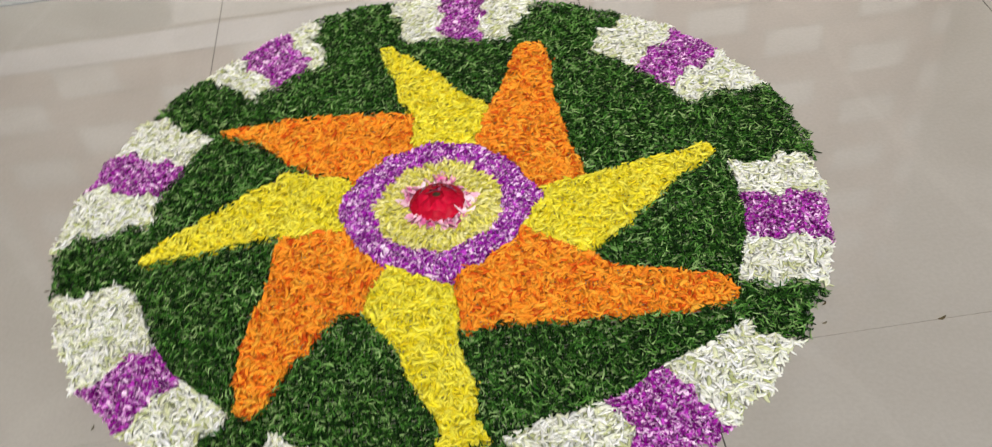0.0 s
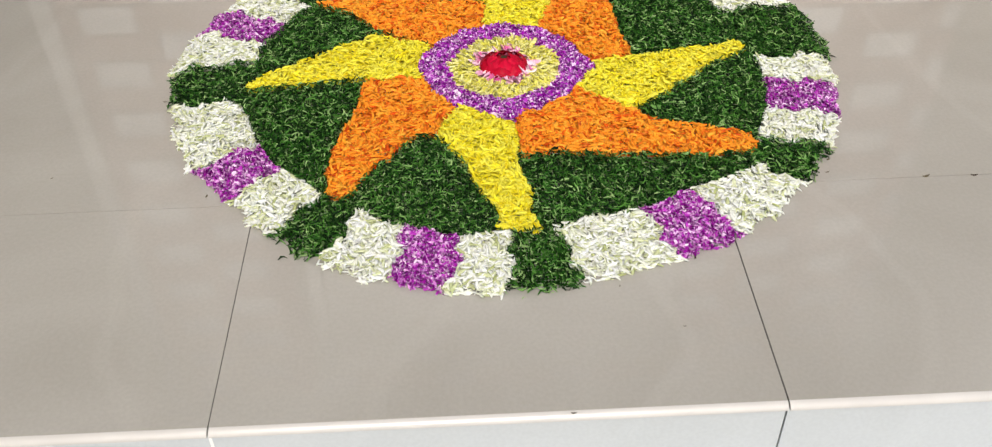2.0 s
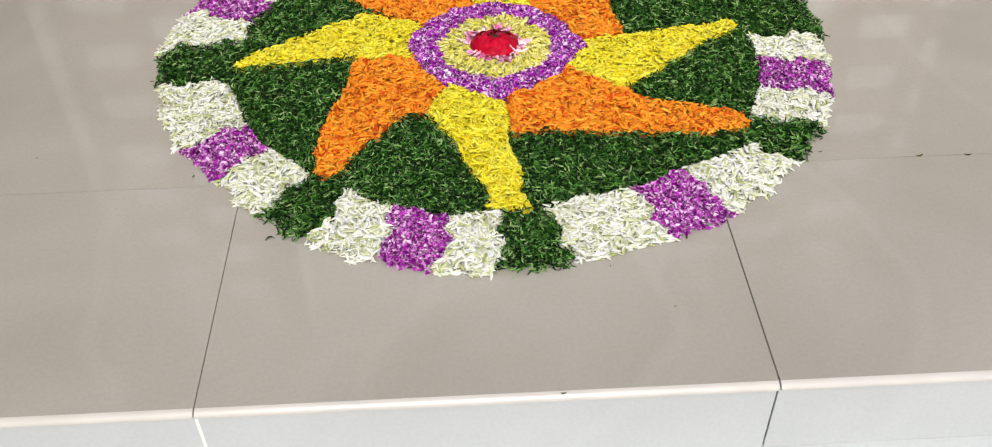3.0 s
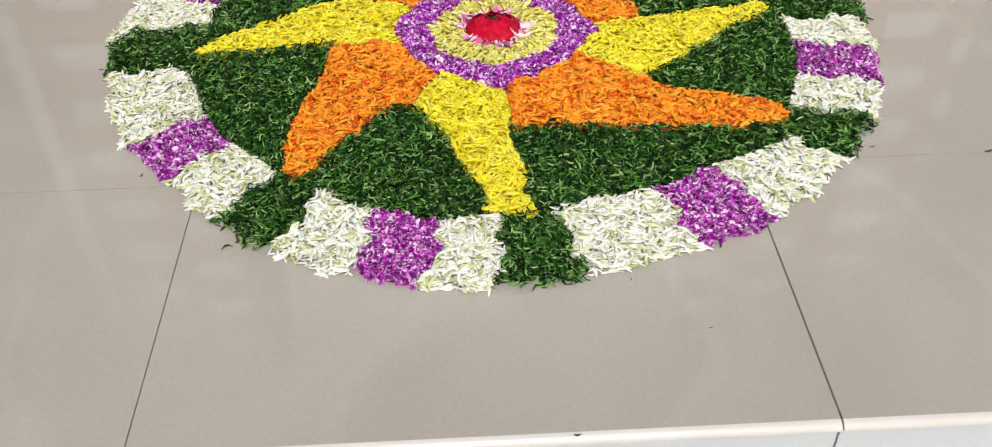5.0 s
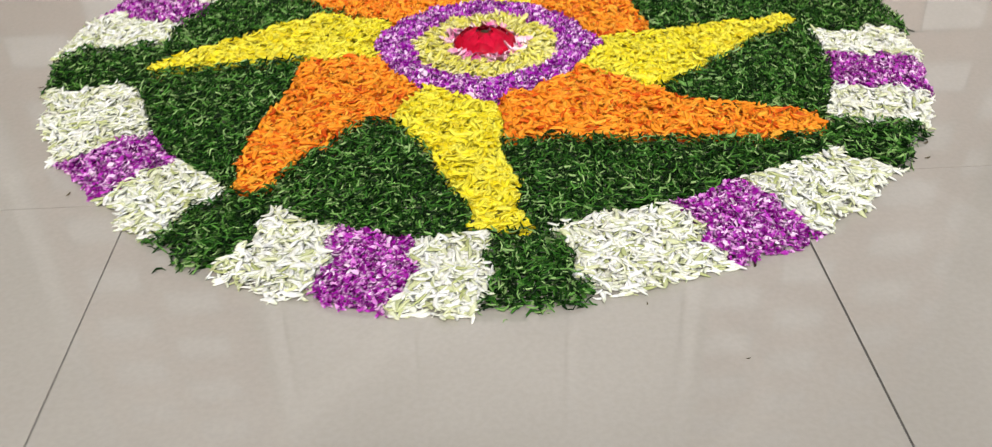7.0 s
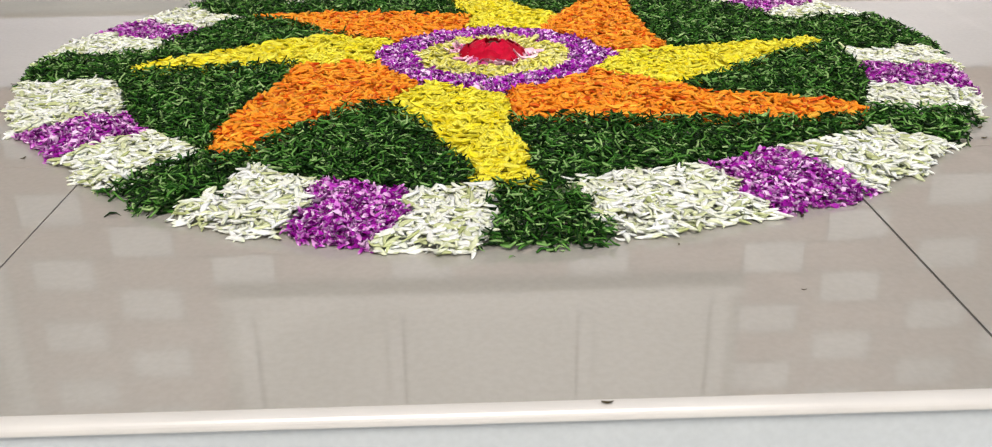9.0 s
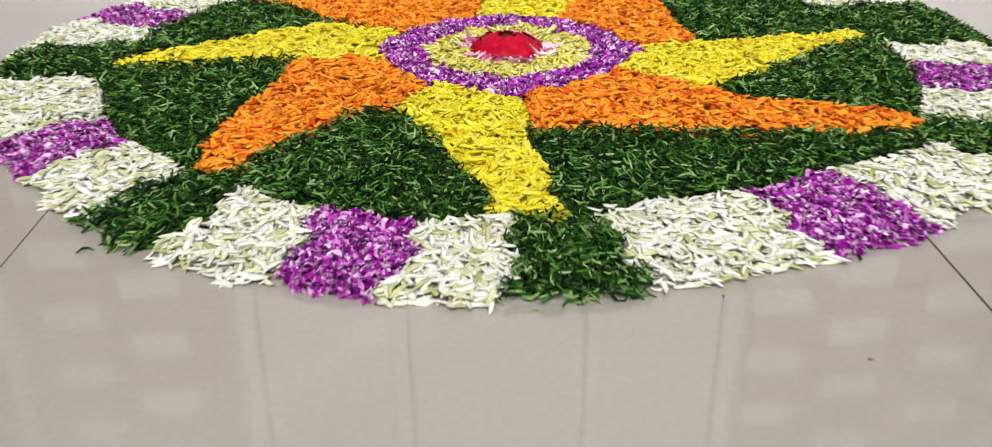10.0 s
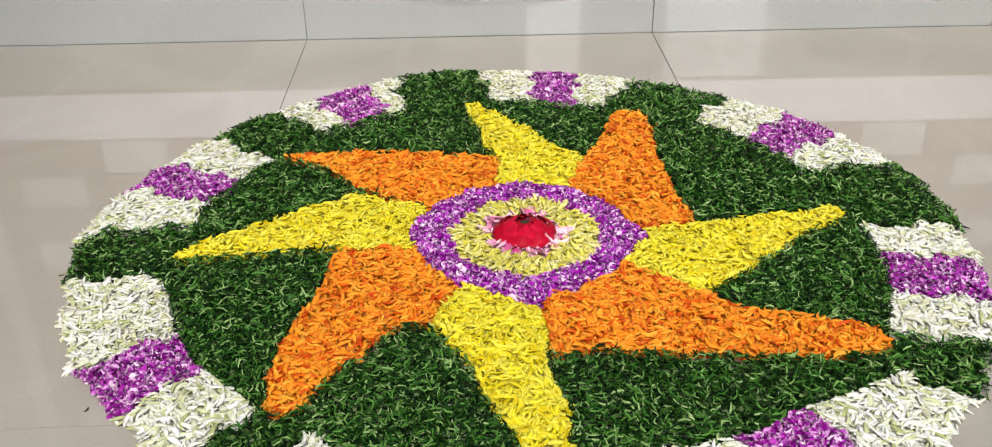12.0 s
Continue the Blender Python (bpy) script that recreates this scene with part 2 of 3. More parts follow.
# unseen eave, added; kept short so that sun reaches the lower wall
setting("added_eave", box_bm(X0, X1, 1.0, WALL_Y + 0.22, H, H + 0.15), WALL_PAINT, "unseen painted concrete eave slab, added to shade the top of the wall")

# side wall, carried forward past the floor's edge to shade the left side
setting("wall_left", box_bm(-1.66, -1.442, -1.10, WALL_Y - 0.008, -0.30, H - 0.002), WALL_PAINT, "plain painted side wall of the house, its unseen front stretch added for shade")
# unseen wall, added only to darken the far right of floor and step
setting("shade_wall_right", box_bm(1.66, 1.86, 0.70, WALL_Y - 0.002, -0.29, H - 0.002), WALL_PAINT, "unseen plain painted wall, added to shade the right side")
# unseen wall added to block low sky; its two gaps make bright reflections
sky_block = setting("sky_block_wall", box_bm(-9, 0.58, -6.2, -6.0, -0.30, 3.2), SKY_BLOCK, "unseen plain weathered wall, added to block the low sky but for two gaps")
for a, b in ((1.17, 2.05), (3.15, 9)):
    part("wall_panel", box_bm(a, b, -6.2, -6.0, -0.30, 3.2), SKY_BLOCK, sky_block)

window = tagged(empty("window_1", "shuttered window with a white painted frame", "window", kind="structure"), kind="structure")
w0, w1, s0, s1 = WIN
for a, b, c, d in ((w0, w0 + 0.06, s0, s1), (w1 - 0.06, w1, s0, s1), (w0 + 0.06, w1 - 0.06, s0, s0 + 0.06), (w0 + 0.06, w1 - 0.06, s1 - 0.06, s1),
                   (-0.26, -0.21, s0 + 0.06, s1 - 0.06), (0.33, 0.38, s0 + 0.06, s1 - 0.06)):
    part("window_frame", box_bm(a + 0.0005, b - 0.0005, WALL_Y - 0.012, WALL_Y + 0.06, c + 0.0005, d - 0.0005, 0.004), FRAME_PAINT, window)
for a, b in ((w0 + 0.06, -0.26), (-0.21, 0.33), (0.38, w1 - 0.06)):
    part("shutter", box_bm(a + 0.002, b - 0.002, WALL_Y + 0.010, WALL_Y + 0.045, s0 + 0.062, s1 - 0.062, 0.004), SHUTTER, window)
part("window_sill", box_bm(w0 - 0.03, w1 + 0.03, WALL_Y - 0.035, WALL_Y - 0.0125, s0 - 0.035, s0 + 0.002, 0.004), FRAME_PAINT, window)


# ---- flower carpet ----
CX, CY = 0.050, 0.868
carpet = empty("flower_carpet", "round festival carpet of loose flower petals and cut leaves", "flower carpet", at=(CX, CY, 0))
rng = np.random.default_rng(7)


def xy(r, a):
    return np.array((r * math.cos(radians(a)), r * math.sin(radians(a))))


def arm(root_a, side_a, side_b, root_b):
    """Outline of one star ray: a root on the centre ring, one edge out to the blunt tip and the other back. Each place is a radius and an angle."""
    line = np.array([xy(*p) for p in side_a + side_b])
    smooth = [line[0]]
    for p, q in zip(line, line[1:]):
        smooth += [0.78 * p + 0.22 * q, 0.22 * p + 0.78 * q]
    return np.concatenate(([xy(0.14, root_a)], smooth, [line[-1], xy(0.14, root_b)], [xy(0.14, (root_a + root_b) / 2)]))


WEST_Y = arm(188.5, ((0.285, 186), (0.397, 186), (0.520, 186)), ((0.517, 184), (0.474, 178.2), (0.376, 167.5), (0.306, 151)), 147)
WEST_O = arm(147, ((0.314, 149.5), (0.379, 143.9), (0.500, 145)), ((0.509, 143.6), (0.412, 131), (0.317, 113.8), (0.274, 96.5)), 104)
NORTH_Y = arm(104, ((0.272, 96.5), (0.306, 101), (0.360, 99), (0.512, 101)), ((0.520, 97), (0.412, 88.5), (0.315, 75), (0.289, 66)), 61.5)
NORTH_O = arm(61.5, ((0.289, 66), (0.374, 65.5), (0.492, 67.6)), ((0.522, 60), (0.358, 46.5), (0.292, 31.5), (0.262, 4.5)), 1)
EAST_Y = arm(361, ((0.262, 365), (0.398, 367), (0.492, 368.3)), ((0.503, 363), (0.406, 355), (0.340, 341.5), (0.297, 325)), 328)
EAST_O = arm(328, ((0.299, 325), (0.366, 324.6), (0.494, 330), (0.532, 327.2)), ((0.543, 324.6), (0.492, 319.3), (0.404, 309), (0.312, 288.6), (0.296, 272.2)), 275.5)
SOUTH_Y = arm(275.5, ((0.297, 272), (0.363, 273.6), (0.435, 273.7), (0.463, 272.8), (0.506, 276.0)), ((0.505, 264.0), (0.466, 266.6), (0.376, 258.8), (0.313, 252.5), (0.264, 237.4)), 230)
SOUTH_O = arm(230, ((0.264, 237.4), (0.293, 232.3), (0.420, 232.3), (0.494, 234.2)), ((0.514, 230.2), (0.458, 222.8), (0.381, 212.9), (0.322, 205), (0.285, 186)), 188.5)
ARMS = (("yellow", WEST_Y), ("orange", WEST_O), ("yellow", NORTH_Y), ("orange", NORTH_O),
        ("yellow", EAST_Y), ("orange", EAST_O), ("yellow", SOUTH_Y), ("orange", SOUTH_O))
# angles at which each pale and purple group starts, changes twice and ends, at the inner and at the outer edge of the border
AT_INNER = ((189.6, 206, 216.6, 229.3), (237.8, 248.1, 259.1, 269), (276.8, 294.6, 306.2, 320.7), (328.8, 339.8, 350.6, 360.2),
            (20.8, 28.2, 38.5, 51.1), (69.5, 76.2, 85.6, 94.3), (112.3, 116.5, 125.7, 132), (146.2, 156.3, 165.9, 174.8))
AT_OUTER = ((188.2, 207.8, 217.3, 229.3), (239.4, 250.9, 259.6, 268.1), (278.6, 293.3, 304.1, 321.4), (332.3, 341.6, 351.2, 360),
            (17.4, 29.4, 39.2, 50.2), (66.5, 77.3, 85.2, 95.1), (108.7, 115, 125.9, 133.3), (145.4, 155.3, 164.1, 177.7))


def inside(poly, p):
    x, y = p[:, 0], p[:, 1]
    hit = np.zeros(len(p), bool)
    for (xa, ya), (xb, yb) in zip(poly, np.roll(poly, -1, 0)):
        cross = (ya > y) != (yb > y)
        with np.errstate(divide="ignore", invalid="ignore"):
            hit ^= cross & (x < (xb - xa) * (y - ya) / (yb - ya) + xa)
    return hit


def rim(a):
    return (0.6605 + 0.0016 * np.cos(a) + 0.0255 * np.sin(a) + 0.0018 * np.cos(2 * a) + 0.0024 * np.cos(3 * a) + 0.0051 * np.cos(4 * a) + 0.0030 * np.sin(4 * a)
            - 0.0073 * np.cos(5 * a) + 0.0028 * np.sin(5 * a) + 0.003 * np.sin(11 * a) + 0.0025 * np.sin(37 * a) + 0.002 * np.sin(61 * a + 2)
            + 0.007 * np.exp(-((np.degrees(a) % 360 - 152) / 28) ** 2))


def swell(deg, at, width):
    """A smooth bump of height one round an angle."""
    return np.exp(-(((deg - at + 180) % 360 - 180) / width) ** 2)


def wobble(p, size, scale, seed):
    """Hand-laid unevenness of the borders."""
    x, y = p[:, 0] * scale, p[:, 1] * scale
    dx = np.sin(x * 1.3 + seed) * np.cos(y * 1.1 + 2 * seed) + 0.6 * np.sin(2.3 * y + 1.7 * x + seed)
    dy = np.sin(y * 1.2 + 3 * seed) * np.cos(x * 0.9 + seed) + 0.6 * np.sin(2.1 * x - 1.5 * y + seed)
    return p + size * np.stack((dx, dy), 1)


def zones(p):
    """The number of the bed in which each point of the plan lies, or -1."""
    q = wobble(p, 0.0032, 38.0, 0.7)
    r, a = np.hypot(q[:, 0], q[:, 1]), np.arctan2(q[:, 1], q[:, 0])
    deg = np.degrees(a) % 360
    out = np.full(len(p), -1)
    out[r < rim(a)] = 24 + 8 + 8          # green unless something else lies there
    for k, (_, poly) in enumerate(ARMS):
        within = r > 0.14
        gap = 0.0028 * np.clip((r - 0.275) / 0.03, 0, 1)[:, None]
        for step in ((1, 0), (-1, 0), (0, 1), (0, -1)):
            within &= inside(poly, q + gap * np.array(step))
        out[within] = k
    inner = (0.508 + 0.020 * swell(deg, 189, 9) + 0.006 * swell(deg, 212, 12) - 0.024 * swell(deg, 284, 11) + 0.042 * swell(deg, 320, 9)
             + 0.012 * swell(deg, 345, 12) + 0.012 * swell(deg, 30, 16) + 0.012 * swell(deg, 122, 14) - 0.006 * swell(deg, 76, 5)
             + 0.003 * np.sin(9 * a))
    ring = (r > inner) & (r < rim(a))
    out_share = np.clip((r - inner) / (rim(a) - inner), 0, 1)
    for k, (near, far) in enumerate(zip(AT_INNER, AT_OUTER)):
        ragged = 0.7 * np.sin(70 * r + 2 * k) + 0.5 * np.sin(150 * r + k)
        g = [n + (f - n) * out_share for n, f in zip(near, far)]
        d = (deg + ragged - near[0] + 30) % 360 + near[0] - 30
        for j in range(3):
            out[ring & (d >= g[j] + (0.3 if j == 0 else 0)) & (d < g[j + 1] - (0.3 if j == 2 else 0))] = 8 + 3 * k + j
    # three rings of petals round the flower, drawn out into points
    ry = np.hypot(q[:, 0], q[:, 1] - 0.002)
    out[r < 0.161 + 0.012 * swell(deg, 172, 26) + 0.020 * swell(deg, 356, 11) + 0.033 * swell(deg, 270, 8) + 0.005 * swell(deg, 90, 30) + 0.002 * np.sin(13 * a)] = 32
    out[ry < 0.110 + 0.006 * swell(deg, 262, 18) + 0.002 * np.sin(7 * a)] = 33
    out[ry < 0.063 + 0.006 * np.sin(5 * a + 1) + 0.004 * np.sin(9 * a)] = 34
    green = out == 40
    cuts = [188, 233, 271, 327, 366 - 360, 65, 101, 146]
    order = np.argsort(cuts)
    sector = np.searchsorted(np.array(cuts)[order], deg) % 8
    out[green] = 40 + sector[green]
    return out


# petal shapes: x along the petal, y across, z up; u runs along the petal
def strip(profile, cup, curl, twist=0.0, bend=0.0):
    """A cupped, curling petal from rows of (place along, half width)."""
    v, f, uv = [], [], []
    for s, w in profile:
        turn = twist * (s - 0.5)
        for side in (-1, 0, 1):
            y, z = side * w, (cup * w * (abs(side) - 0.5))
            v.append((s - 0.5, bend * (4 * (s - 0.5) ** 2 - 0.33) * 0.25 + y * math.cos(turn) - z * math.sin(turn), y * math.sin(turn) + z * math.cos(turn) + curl * (4 * (s - 0.5) ** 2 - 0.33) * 0.25))
            uv.append((s, 0.5 + side / 2))
    for k in range(len(profile) - 1):
        i = 3 * k
        f += [(i, i + 3, i + 4), (i, i + 4, i + 1), (i + 1, i + 4, i + 5), (i + 1, i + 5, i + 2)]
    return np.array(v), np.array(f), np.array(uv)


def spindle(profile, flat, curl, bend=0.0, sides=6):
    """A plump bud-like petal with an oval section."""
    v, f, uv = [], [], []
    for s, w in profile:
        for side in range(sides):
            y, z = w * math.cos(side * math.tau / sides), flat * w * math.sin(side * math.tau / sides)
            v.append((s - 0.5, y + bend * (4 * (s - 0.5) ** 2 - 0.33) * 0.25, z + curl * (4 * (s - 0.5) ** 2 - 0.33) * 0.25))
            uv.append((s, side / sides))
    for k in range(len(profile) - 1):
        for side in range(sides):
            a, b = sides * k + side, sides * k + (side + 1) % sides
            f += [(a, b, b + sides), (a, b + sides, a + sides)]
    return np.array(v), np.array(f), np.array(uv)


BUD = [spindle(((0, 0.02), (0.06, 0.07 * w), (0.3, 0.122 * w), (0.6, 0.140 * w), (0.9, 0.095 * w), (1, 0.02)), fl, c, b) for w, fl, c, b in
       ((1, 0.6, 0.2, 0.4), (1.2, 0.5, -0.2, -0.5), (0.85, 0.7, 0.4, 0.7), (1.5, 0.35, 0.2, 0.3), (0.95, 0.6, -0.4, -0.7), (0.8, 0.8, 0.1, 0.2))]
RAY = [strip(((0, 0.06), (0.35, 0.135 * w), (0.7, 0.16 * w), (1, 0.08)), cu, c, tw, b) for w, cu, c, tw, b in
       ((1, 1.2, 0.5, 0.6, 0.6), (1.25, 0.9, -0.5, -0.7, -0.7), (0.8, 1.4, 0.9, 0.9, 1.1), (1.1, 1.0, -0.9, 0.3, -1.1), (1.0, 1.2, 0.3, -1.2, 0.2),
        (1.5, 0.7, 0.4, 0.4, 0.4))]
PLUMP = [spindle(((0, 0.02), (0.05, 0.085 * w), (0.35, 0.128 * w), (0.7, 0.148 * w), (0.93, 0.11 * w), (1, 0.03)), 0.62, c, b) for w, c, b in
         ((1, 0.3, 0.7), (1.2, -0.3, -0.8), (0.9, 0.45, 1.3), (1.1, 0.2, -1.4), (1.3, -0.35, 0.3))]
FLORET = [strip(((0, 0.07), (0.35, 0.22 * w), (0.75, 0.24 * w), (1, 0.09)), cu, c, tw, b) for w, cu, c, tw, b in
          ((1, 0.9, 0.6, 0.4, 0.4), (1.3, 0.7, -0.5, -0.4, -0.4), (0.8, 1.2, 0.9, 0.6, 0.8), (1.0, -0.8, -0.8, 0.2, -0.3), (0.6, 1.2, 0.4, 0.5, 0.9))]
BLADE = [strip(((0, 0.06), (0.35, 0.092 * w), (0.7, 0.088 * w), (1, 0.035)), cu, c, tw, b) for w, cu, c, tw, b in
         ((1, 1.0, 0.5, 0.8, 0.7), (1.3, 0.8, -0.6, -0.8, -0.9), (0.8, 1.0, 1.0, 1.4, 1.4), (1.1, 1.3, -1.0, 0.3, -1.5), (1.6, 0.6, 0.3, -1.0, 0.5),
          (0.9, 1.0, 0.6, 0.5, -0.3))]
BLADE += [spindle(((0, 0.04), (0.06, 0.080 * w), (0.5, 0.102 * w), (0.94, 0.078 * w), (1, 0.03)), 0.8, c, b, 4) for w, c, b in
          ((1, 0.4, 0.6), (1.2, -0.3, -0.9), (0.9, 0.6, 1.4), (1.1, 0.2, -1.6), (0.8, -0.4, 0.3))]

# kind: shapes, material, length, spread of length, tilt in degrees, layers of cover, top of the heap
KINDS = {
    "white": (BUD, WHITE, 0.0172, 0.24, 12, 2.7, 0.013),
    "purple": (FLORET, PURPLE, 0.0096, 0.25, 30, 2.8, 0.012),
    "violet": (FLORET, VIOLET, 0.0092, 0.25, 30, 2.8, 0.013),
    "orange": (PLUMP + RAY[:1], ORANGE, 0.0176, 0.22, 13, 2.9, 0.013),
    "yellow": (PLUMP + RAY[:1], YELLOW, 0.0176, 0.22, 13, 2.9, 0.013),
    "cream": (PLUMP + RAY[:3], CREAM, 0.0165, 0.26, 16, 2.8, 0.013),
    "pink": (RAY, PINK, 0.021, 0.30, 16, 2.4, 0.014),
    "leaf": (BLADE[:1] + BLADE[6:], LEAF, 0.0126, 0.24, 28, 2.1, 0.018),
}
KIND_OF = [c for c, _ in ARMS] + ["white", "purple", "white"] * 8 + ["violet", "cream", "pink"] + [None] * 5 + ["leaf"] * 8
NAME_OF = ["star_ray"] * 8 + ["white_patch", "purple_patch", "white_patch"] * 8 + ["purple_ring", "yellow_ring", "pink_ring"] + [None] * 5 + ["leaf_bed"] * 8
LABEL_OF = {"yellow": "heap of bright yellow marigold petals", "orange": "heap of deep orange marigold petals", "white": "heap of slender white flower petals",
            "purple": "heap of two-tone purple floret petals", "violet": "ring of violet and lilac florets", "cream": "ring of pale yellow petals",
            "pink": "ring of pink-white petals", "leaf": "bed of finely cut dark green leaves"}
SINGLE = {"white": -0.530, "purple": -0.47, "orange": -0.26, "yellow": -0.28, "leaf": -0.54}
PER_KIND = 290


def heap(r, a, top):
    """Height of the layers: full inside, thinning to the rim."""
    return 0.0015 + (top * 0.45) * np.clip((rim(a) - r) / 0.022, 0, 1)


def scatter(kind, count, p, zone):
    """Poses of that many petals over the places p: sizes, turns and lift. Most lie wholly within their own bed."""
    shapes, _, length, spread, tilt, _, top = KINDS[kind]
    size = length * np.clip(1 + spread * rng.standard_normal(count), 0.45, 2.0)
    yaw, pitch, roll = rng.uniform(0, 2 * np.pi, count), np.radians(tilt) * rng.standard_normal(count) * 0.8, np.radians(tilt) * 1.3 * rng.standard_normal(count)
    r, a = np.hypot(p[:, 0], p[:, 1]), np.arctan2(p[:, 1], p[:, 0])
    if kind in ("pink", "cream"):
        yaw = a + 0.5 * rng.standard_normal(count)
    else:
        over_rim = rng.uniform(0, 1, count) < 0.55

        def strays():
            way = 0.44 * size[:, None] * np.column_stack((np.cos(yaw), np.sin(yaw)))
            ends = zones(np.concatenate((p + way, p - way))).reshape(2, -1)
            return ((ends != zone) & ~((ends == -1) & over_rim)).any(0)

        for attempt in range(4):
            yaw = np.where(strays(), rng.uniform(0, 2 * np.pi, count), yaw)
        astray = strays()
        size = np.where(astray & (rng.uniform(0, 1, count) > 0.16), size * 0.5, size)
    z = heap(r, a, top) + rng.uniform(0, 1, count) * top * 0.55 * np.clip((rim(a) - r) / 0.012, 0.15, 1)
    cy, sy, cp, sp, cr, sr = np.cos(yaw), np.sin(yaw), np.cos(pitch), np.sin(pitch), np.cos(roll), np.sin(roll)
    m = np.empty((count, 3, 3))
    m[:, 0] = np.stack((cy * cp, cy * sp * sr - sy * cr, cy * sp * cr + sy * sr), 1)
    m[:, 1] = np.stack((sy * cp, sy * sp * sr + cy * cr, sy * sp * cr - cy * sr), 1)
    m[:, 2] = np.stack((-sp, cp * sr, cp * cr), 1)
    low = 0.5 * size * np.abs(sp) * 0.6
    z = np.maximum(z, 0.0012 + low)
    return m * size[:, None, None], np.column_stack((p, z)), rng.integers(0, len(shapes), count)


def mesh_from(name, v, f, uv, mat):
    me = bpy.data.meshes.new(name)
    me.vertices.add(len(v))
    me.vertices.foreach_set("co", v.astype(np.float32).ravel())
    me.loops.add(3 * len(f))
    me.loops.foreach_set("vertex_index", f.astype(np.int32).ravel())
    me.polygons.add(len(f))
    me.polygons.foreach_set("loop_start", np.arange(0, 3 * len(f), 3, dtype=np.int32))
    me.uv_layers.new(name="UVMap").data.foreach_set("uv", uv[f.ravel()].astype(np.float32).ravel())
    me.update(calc_edges=True)
    me.polygons.foreach_set("use_smooth", np.ones(len(f), bool))
    me.materials.append(mat)
    return me


LEFT = {k: PER_KIND for k in SINGLE}
SHARED = {k: [mesh_from("petal_" + k, *s, KINDS[k][1]) for s in KINDS[k][0]] for k in SINGLE}
SINGLES = []

# candidate places over the whole disc, sorted into beds
CELL = 0.006
gx, gy = np.meshgrid(np.arange(-0.70, 0.70, CELL) + CELL / 2, np.arange(-0.70, 0.70, CELL) + CELL / 2)
cells = np.column_stack((gx.ravel(), gy.ravel()))
cell_zone = zones(cells)
for z in range(48):
    kind = KIND_OF[z]
    mine = cells[cell_zone == z]
    if kind is None or not len(mine):
        continue
    shapes, mat, length, spread, tilt, layers, top = KINDS[kind]
    foot = np.mean([np.ptp(s[0][:, 1]) for s in shapes]) * length * length * 0.75
    count = int(layers * len(mine) * CELL * CELL / foot)
    p = mine[rng.integers(0, len(mine), count)] + rng.uniform(-CELL / 2, CELL / 2, (count, 2))
    p = p[zones(p) == z]
    m, at, pick = scatter(kind, len(p), p, z)
    # the petals lying on top in the stretch nearest the front are loose pieces of their own
    alone = np.zeros(len(p), bool)
    if kind in SINGLE:
        near = np.where((p[:, 1] < SINGLE[kind]) & (at[:, 2] > np.quantile(at[:, 2], 0.55)))[0][: LEFT[kind]]
        LEFT[kind] -= len(near)
        alone[near] = True
    vs, fs, us, start = [], [], [], 0
    # under-layer of matted petals
    from_mid, round_mid = np.hypot(mine[:, 0], mine[:, 1]), np.arctan2(mine[:, 1], mine[:, 0])
    mine = mine[from_mid < rim(round_mid) - 0.013]
    base = heap(np.hypot(mine[:, 0], mine[:, 1]), np.arctan2(mine[:, 1], mine[:, 0]), top) * (0.26 if kind == "leaf" else 0.62)
    turn, h = rng.uniform(0, 2 * np.pi, len(mine)), CELL * 0.68
    quad = np.stack([np.column_stack((mine[:, 0] + h * np.cos(turn + k * 1.571), mine[:, 1] + h * np.sin(turn + k * 1.571), base + rng.uniform(-0.0014, 0.0014, len(mine)))) for k in range(4)], 1)
    vs.append(quad.reshape(-1, 3))
    n = np.arange(len(mine))[:, None] * 4
    fs.append(np.concatenate((n + np.array((0, 1, 2)), n + np.array((0, 2, 3)))))
    us.append(np.tile(rng.uniform(0, 0.5, (len(mine), 1)), (1, 8)).reshape(-1, 2))
    start = 4 * len(mine)
    for s, (v, f, uv) in enumerate(shapes):
        k = np.where((pick == s) & ~alone)[0]
        vs.append((np.einsum("nij,vj->nvi", m[k], v) + at[k][:, None]).reshape(-1, 3))
        fs.append((f[None] + start + len(v) * np.arange(len(k))[:, None, None]).reshape(-1, 3))
        us.append(np.tile(uv, (len(k), 1)))
        start += len(v) * len(k)
    bed_ob = new(NAME_OF[z], mesh_from(NAME_OF[z], np.concatenate(vs), np.concatenate(fs), np.concatenate(us), mat))
    bed_ob.parent = carpet
    tagged(bed_ob, LABEL_OF[kind], kind="stuff")
    for k in np.where(alone)[0]:
        SINGLES.append((kind, bed_ob, m[k], at[k], pick[k]))


# ---- red flower in the middle ----
def dome_petal(radius, height, span, top, lip, seed):
    """A broad petal wrapped over a dome, from its rim up to the opening, with a rolled lip and a wavy edge."""
    bm = bmesh.new()
    grid = []
    for i in range(11):
        s = i / 10
        row = []
        for j in range(13):
            t = j / 6 - 1
            polar = radians(100 - (100 - top) * s * (1 - 0.10 * t * t))
            r = radius * (1 + 0.05 * math.sin(3 * t + seed) * s - 0.10 * t * t * s) + lip * max(0.0, s - 0.75) * 4
            az = span * t * (1 - 0.25 * s * s)
            row.append(bm.verts.new((r * math.sin(polar) * math.cos(az), r * math.sin(polar) * math.sin(az),
                                     max(0.0, height * (0.20 + math.cos(polar)) / 1.20) + (0.0022 * math.sin(5 * t + 2 * seed) + 0.0010 * math.sin(11 * t + 7 * s + seed)) * s)))
        grid.append(row)
    for p, q in zip(grid, grid[1:]):
        for j in range(12):
            bm.faces.new((p[j], p[j + 1], q[j + 1], q[j]))
    for f in bm.faces:
        f.smooth = True
    return bm


